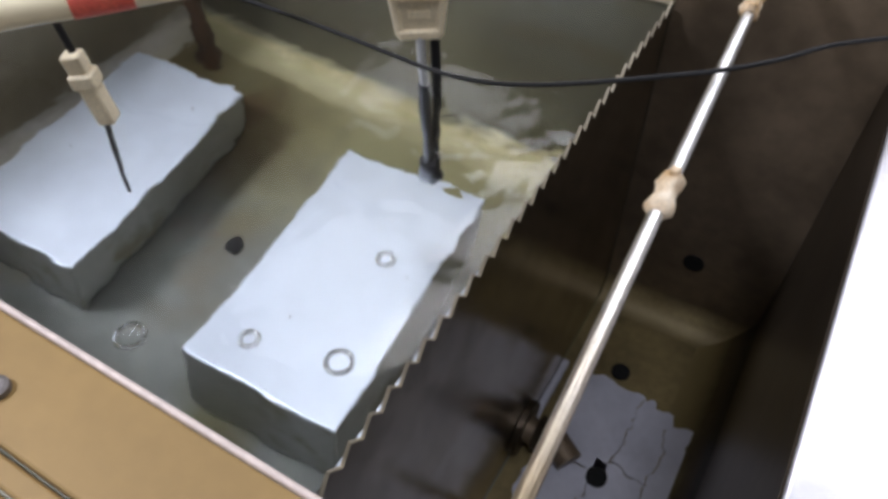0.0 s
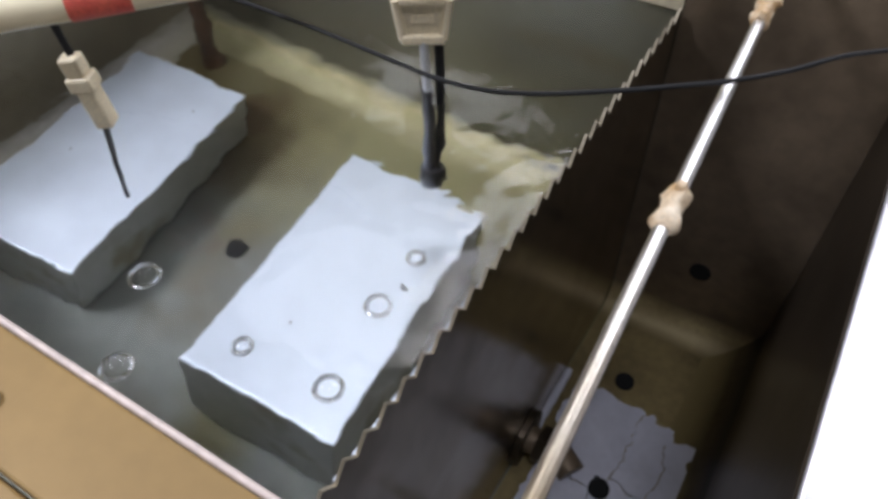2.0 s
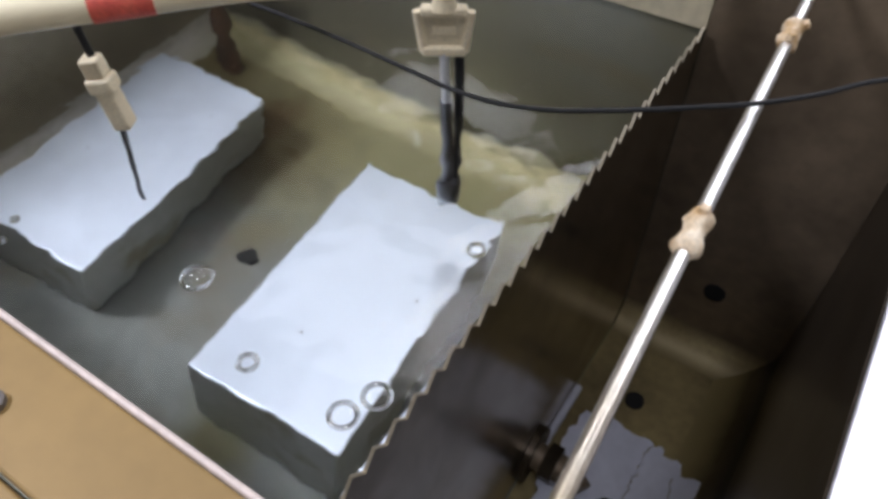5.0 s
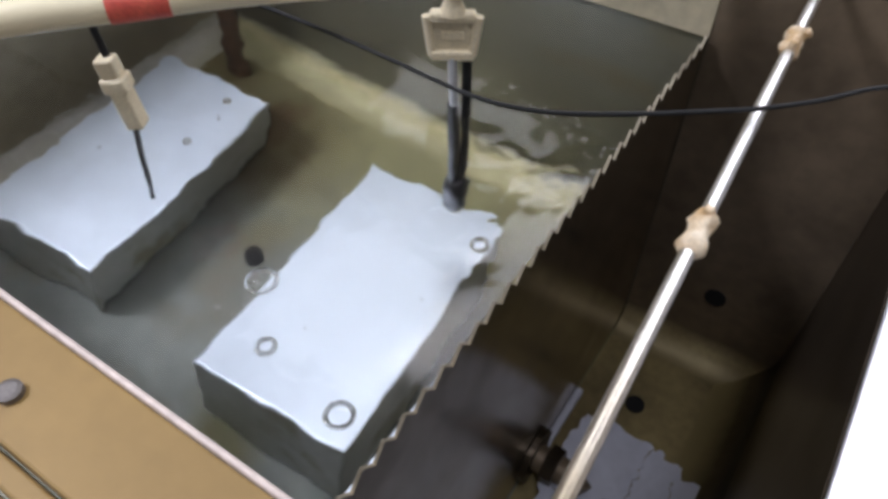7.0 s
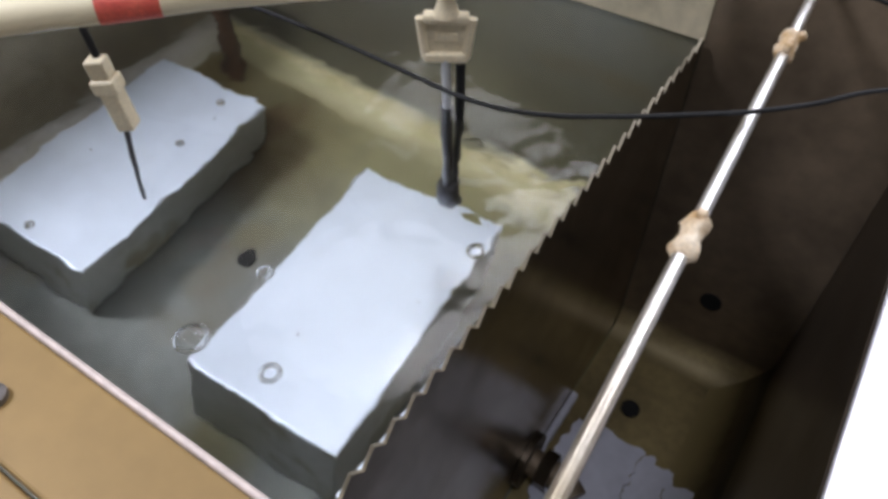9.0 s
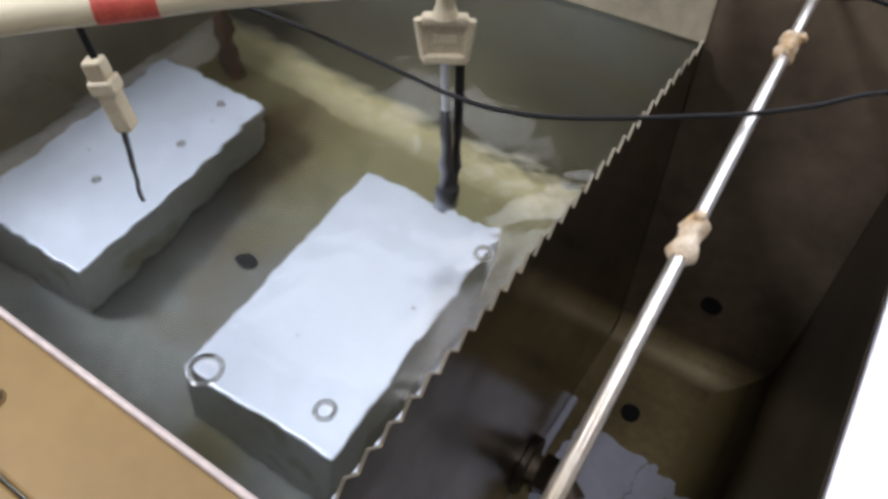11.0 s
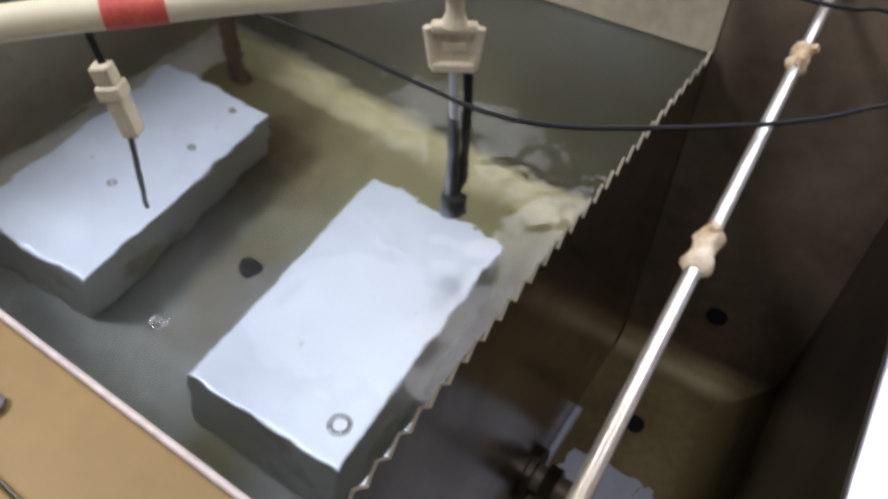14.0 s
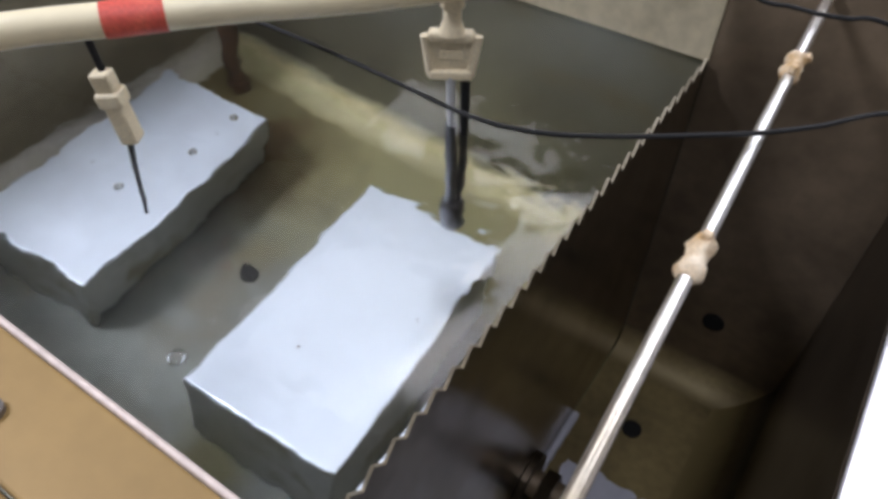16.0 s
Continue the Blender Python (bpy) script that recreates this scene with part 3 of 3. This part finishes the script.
bodyb = box(-0.0075, 0.0075, -0.0085, 0.0085, -0.044, -0.006, 0.0025)
part("housing", bodyb, CREAM, pl, "cream two-part housing")
part("neck", box(-0.0105, 0.0105, -0.0095, 0.0095, -0.008, 0.006, 0.0025), CREAM, pl)
part("pin", tube([(-0.004, 0, -0.043), (-0.030, -0.002, -0.185)], [0.0028, 0.002], 12), DARK_METAL, pl, "dark thin sensing pin", True)

pm = thing("clip_probe", pose(-0.293, 0.440, 0.048, 0, 0, 32), "cream plastic clip holding a steel pin dipped in the water", "probe")
trap = [(-0.024, 0.016), (0.024, 0.016), (0.0225, 0.0), (0.018, -0.018), (-0.018, -0.018), (-0.0225, 0.0)]
part("plate", extrude_outline(trap, lambda u, v, w: (u, w - 0.002, v), 0.006), CREAM_DARK, pm)
for a, b in (((-0.0225, 0.018), (-0.0175, -0.019)), ((0.0225, 0.018), (0.0175, -0.019))):
    part("side_bar", tube([(a[0], -0.002, a[1]), (b[0], -0.002, b[1])], 0.0042, 10), CREAM, pm, smooth=True)
part("pointer", box(-0.010, 0.010, -0.0035, -0.0015, -0.004, 0.004, 0.001), CREAM, pm)
part("foot_bar", box(-0.019, 0.019, -0.007, 0.003, -0.023, -0.014, 0.002), CREAM, pm)
part("head", box(-0.020, 0.020, -0.007, 0.006, 0.013, 0.022, 0.003), CREAM, pm)
part("stem", tube([(0, 0, 0.02), (0, 0, 0.028), (0, 0, 0.030), (0, 0, 0.042), (0, 0, 0.044), (0, 0, 0.075)], [0.012, 0.009, 0.008, 0.008, 0.0105, 0.0105], 12), CREAM, pm, smooth=True)
part("hook", tube(smooth_line([(0.0, 0.0, 0.072), (-0.004, -0.008, 0.082), (-0.008, -0.020, 0.078), (-0.010, -0.024, 0.070)]), 0.0035, 10), CREAM, pm, smooth=True)
part("pin", tube([(0.000, -0.003, -0.02), (0.002, -0.003, -0.085)], 0.0042, 14), PIN_WHITE, pm, "bright steel pin", True)
part("sleeve", tube([(0.002, -0.003, -0.083), (0.004, 0, -0.27)], 0.0060, 14), DARK_METAL, pm, "dark pin sleeve under water", True)
part("lead", tube(smooth_line([(0.013, 0.004, -0.02), (0.014, 0.004, -0.08), (0.013, 0.003, -0.19), (0.010, 0.002, -0.262)]), 0.0045, 10), RUBBER, pm, "black lead", True)
part("tip", tube([(0.006, 0, -0.242), (0.006, 0, -0.246), (0.006, 0, -0.280), (0.006, 0, -0.285)], [0.010, 0.0125, 0.0125, 0.009], 18), DARK_METAL, pm, "dark blunt sensor tip", True)

# ---------------------------------------------------------------- bubbles
def bubble(radius, x, y):
    bm = bmesh.new()
    n, rings = 24, 8
    for r, flip in ((radius, False), (radius * 0.93, True)):
        rows = []
        for k in range(rings):
            a = k / rings * math.pi / 2
            rows.append([bm.verts.new((r * math.cos(a) * math.cos(2 * math.pi * q / n), r * math.cos(a) * math.sin(2 * math.pi * q / n), 0.75 * r * math.sin(a))) for q in range(n)])
        top = bm.verts.new((0, 0, 0.75 * r))
        for a, b in zip(rows, rows[1:]):
            for q in range(n):
                bm.faces.new((a[q], a[(q + 1) % n], b[(q + 1) % n], b[q]))
        for q in range(n):
            bm.faces.new((rows[-1][q], rows[-1][(q + 1) % n], top))
        if flip:
            for q in range(n):
                bm.faces.new((first[q], first[(q + 1) % n], rows[0][(q + 1) % n], rows[0][q]))
        first = rows[0]
    ring = []
    for q in range(n):
        a = 2 * math.pi * q / n
        ring.append([bm.verts.new(((radius + 0.0016 * math.cos(c)) * math.cos(a), (radius + 0.0016 * math.cos(c)) * math.sin(a), 0.0016 * math.sin(c) + 0.0007)) for c in (k * math.pi / 4 for k in range(8))])
    for q in range(n):
        for k in range(8):
            bm.faces.new((ring[q][k], ring[q][(k + 1) % 8], ring[(q + 1) % n][(k + 1) % 8], ring[(q + 1) % n][k]))
    ob = part("bubble", bm, BUBBLE, smooth=True)
    ob.location = (x, y, ZW)
    ob.visible_shadow = False
    return tagged(ob, "clear round air bubble drifting on the water", "bubble", "floating bubbles")


DRAIN = (-0.521, 0.346, BOTTOM - 0.03)      # inside the drain from which the air comes
BUBBLES = [
    (0.0085, [(0, -0.169, 0.143), (0.5, -0.165, 0.141), (1, -0.157, 0.149), (1.5, -0.162, 0.138), (2, -0.167, 0.134), (2.5, -0.174, 0.136), (3, -0.176, 0.14), (3.6, -0.167, 0.134), (4, -0.16, 0.137), (4.2, -0.159, 0.136), (6.5, -0.161, 0.12),
              (7, -0.163, 0.121), (7.5, -0.154, 0.117), (8, -0.145, 0.107), (8.5, -0.143, 0.09), (9.2, -0.143, 0.04), (16, -0.143, 0.03)]),
    (0.006, [(0, -0.23, 0.128), (0.5, -0.223, 0.119), (1, -0.218, 0.124), (1.5, -0.225, 0.121), (2, -0.233, 0.13), (2.5, -0.238, 0.125), (3.5, -0.233, 0.122), (4, -0.231, 0.118), (6.5, -0.234, 0.137), (7, -0.234, 0.133), (8, -0.225, 0.121), (9, -0.214, 0.126), (11.5, -0.164, 0.128),
             (12, -0.168, 0.126), (13, -0.17, 0.128), (13.5, -0.163, 0.13), (14, -0.163, 0.128), (14.5, -0.161, 0.136), (15.1, -0.166, 0.136), (15.7, -0.160, 0.05), (16, -0.160, 0.035)]),
    (0.0085, [(0, -0.185, 0.262, -0.44), (0.5, -0.182, 0.245, -0.40), (0.9, -0.178, 0.215, -0.06), (1.05, -0.173, 0.197), (1.5, -0.185, 0.204), (2, -0.177, 0.201), (3, -0.171, 0.199), (3.5, -0.169, 0.205),
              (4.2, -0.173, 0.201), (5, -0.15, 0.15), (6.2, -0.145, 0.03), (16, -0.145, 0.03)]),
    (0.006, [(0, -0.191, 0.229), (1, -0.186, 0.237), (1.5, -0.174, 0.24), (2.5, -0.182, 0.258), (3.5, -0.171, 0.268), (4, -0.162, 0.285), (6.5, -0.163, 0.283),
             (7, -0.167, 0.287), (8, -0.163, 0.277), (9, -0.163, 0.286), (11.5, -0.157, 0.290), (12.5, -0.164, 0.286), (12.8, -0.150, 0.26), (13.4, -0.144, 0.03), (16, -0.144, 0.03)]),
    (0.0095, [(0, -0.299, 0.091), (1, -0.286, 0.083), (1.5, -0.279, 0.082), (2, -0.290, 0.078), (2.5, -0.281, 0.078), (3.5, -0.276, 0.085), (4.02, -0.276, 0.085), (4.25, -0.27, 0.03), (16, -0.27, 0.03)]),
    (0.0105, [(0, *DRAIN), (0.5, *DRAIN), (0.95, -0.282, 0.124), (1.2, -0.332, 0.137), (1.5, -0.331, 0.136), (2.1, -0.331, 0.14), (2.7, -0.325, 0.141), (3, -0.315, 0.144), (3.3, -0.307, 0.149),
              (3.6, -0.311, 0.154), (4.2, -0.314, 0.153), (6.3, -0.293, 0.169), (6.6, -0.288, 0.171), (6.9, -0.279, 0.172), (7.2, -0.27, 0.175), (7.45, *DRAIN), (8.1, *DRAIN),
              (8.4, -0.287, 0.124), (8.7, -0.288, 0.125), (9, -0.274, 0.117), (9.2, -0.268, 0.115), (11.3, -0.242, 0.104), (11.6, -0.237, 0.096), (11.95, -0.237, 0.092), (12.05, -0.237, 0.091), (12.22, *DRAIN),
              (12.4, -0.318, 0.151), (12.6, -0.317, 0.154), (12.85, *DRAIN), (16, *DRAIN)]),
    (0.008, [(0, *DRAIN), (3.3, *DRAIN), (3.55, -0.331, 0.12), (3.8, -0.336, 0.141), (4, -0.33, 0.141), (4.2, -0.328, 0.147), (4.6, *DRAIN), (12.1, *DRAIN), (12.4, -0.32, 0.176), (12.6, -0.319, 0.18),
             (12.9, *DRAIN), (16, *DRAIN)]),
    (0.005, [(0, *DRAIN), (8.7, *DRAIN), (8.95, -0.279, 0.185), (9.2, -0.271, 0.185), (9.6, *DRAIN), (12.2, *DRAIN), (12.5, -0.323, 0.155), (13, -0.317, 0.117), (14, -0.309, 0.119), (14.5, -0.299, 0.124),
             (15, -0.285, 0.122), (15.5, -0.284, 0.117), (16, -0.279, 0.11)]),
    (0.0022, [(0, -0.47, 0.045), (4.3, -0.47, 0.05), (6.2, -0.45, 0.30), (7, -0.448, 0.31), (12.5, -0.444, 0.313), (16, -0.440, 0.315)]),
    (0.0022, [(0, -0.46, 0.045), (4.3, -0.46, 0.05), (6.2, -0.436, 0.24), (7, -0.434, 0.25), (12.5, -0.431, 0.255), (16, -0.432, 0.26)]),
    (0.0022, [(0, -0.45, 0.045), (6.3, -0.45, 0.045), (11.3, -0.452, 0.187), (12, -0.45, 0.188), (13, -0.45, 0.185), (14.5, -0.447, 0.194), (16, -0.446, 0.196)]),
]
floating = [bubble(r, rows[0][1], rows[0][2]) for r, rows in BUBBLES]


def motions():
    for ob, (r, rows) in zip(floating, BUBBLES):
        walk(ob, [(row[0], pose(row[1], row[2], row[3] if len(row) > 3 else ZW)) for row in rows])
    # the ripples run to and fro along the weir
    walk(water, [(0.4 * k, pose(0, 0.034 * math.sin(2.1 * 0.4 * k) + 0.014 * math.sin(0.83 * 0.4 * k + 1), ZW, 0, 0, 0)) for k in range(41)])
    # the reflection sheet drifts towards the front
    walk(scum, [(t, pose(-0.01 + 0.002 * math.sin(5.1 * t), y + 0.004 * math.sin(7.3 * t), BOTTOM + 0.014, 0, 0, 0.8 * math.sin(3.7 * t)))
                for t, y in ((0, 0.41), (0.5, 0.407), (1, 0.404), (1.5, 0.401), (2, 0.398), (2.5, 0.396), (3, 0.395), (3.5, 0.393), (4, 0.392), (5, 0.391), (6.5, 0.39),
                             (7.5, 0.388), (8.5, 0.386), (9.5, 0.383), (11.5, 0.374), (12.5, 0.369), (13.5, 0.365), (14.5, 0.36), (16, 0.352))])


motions()
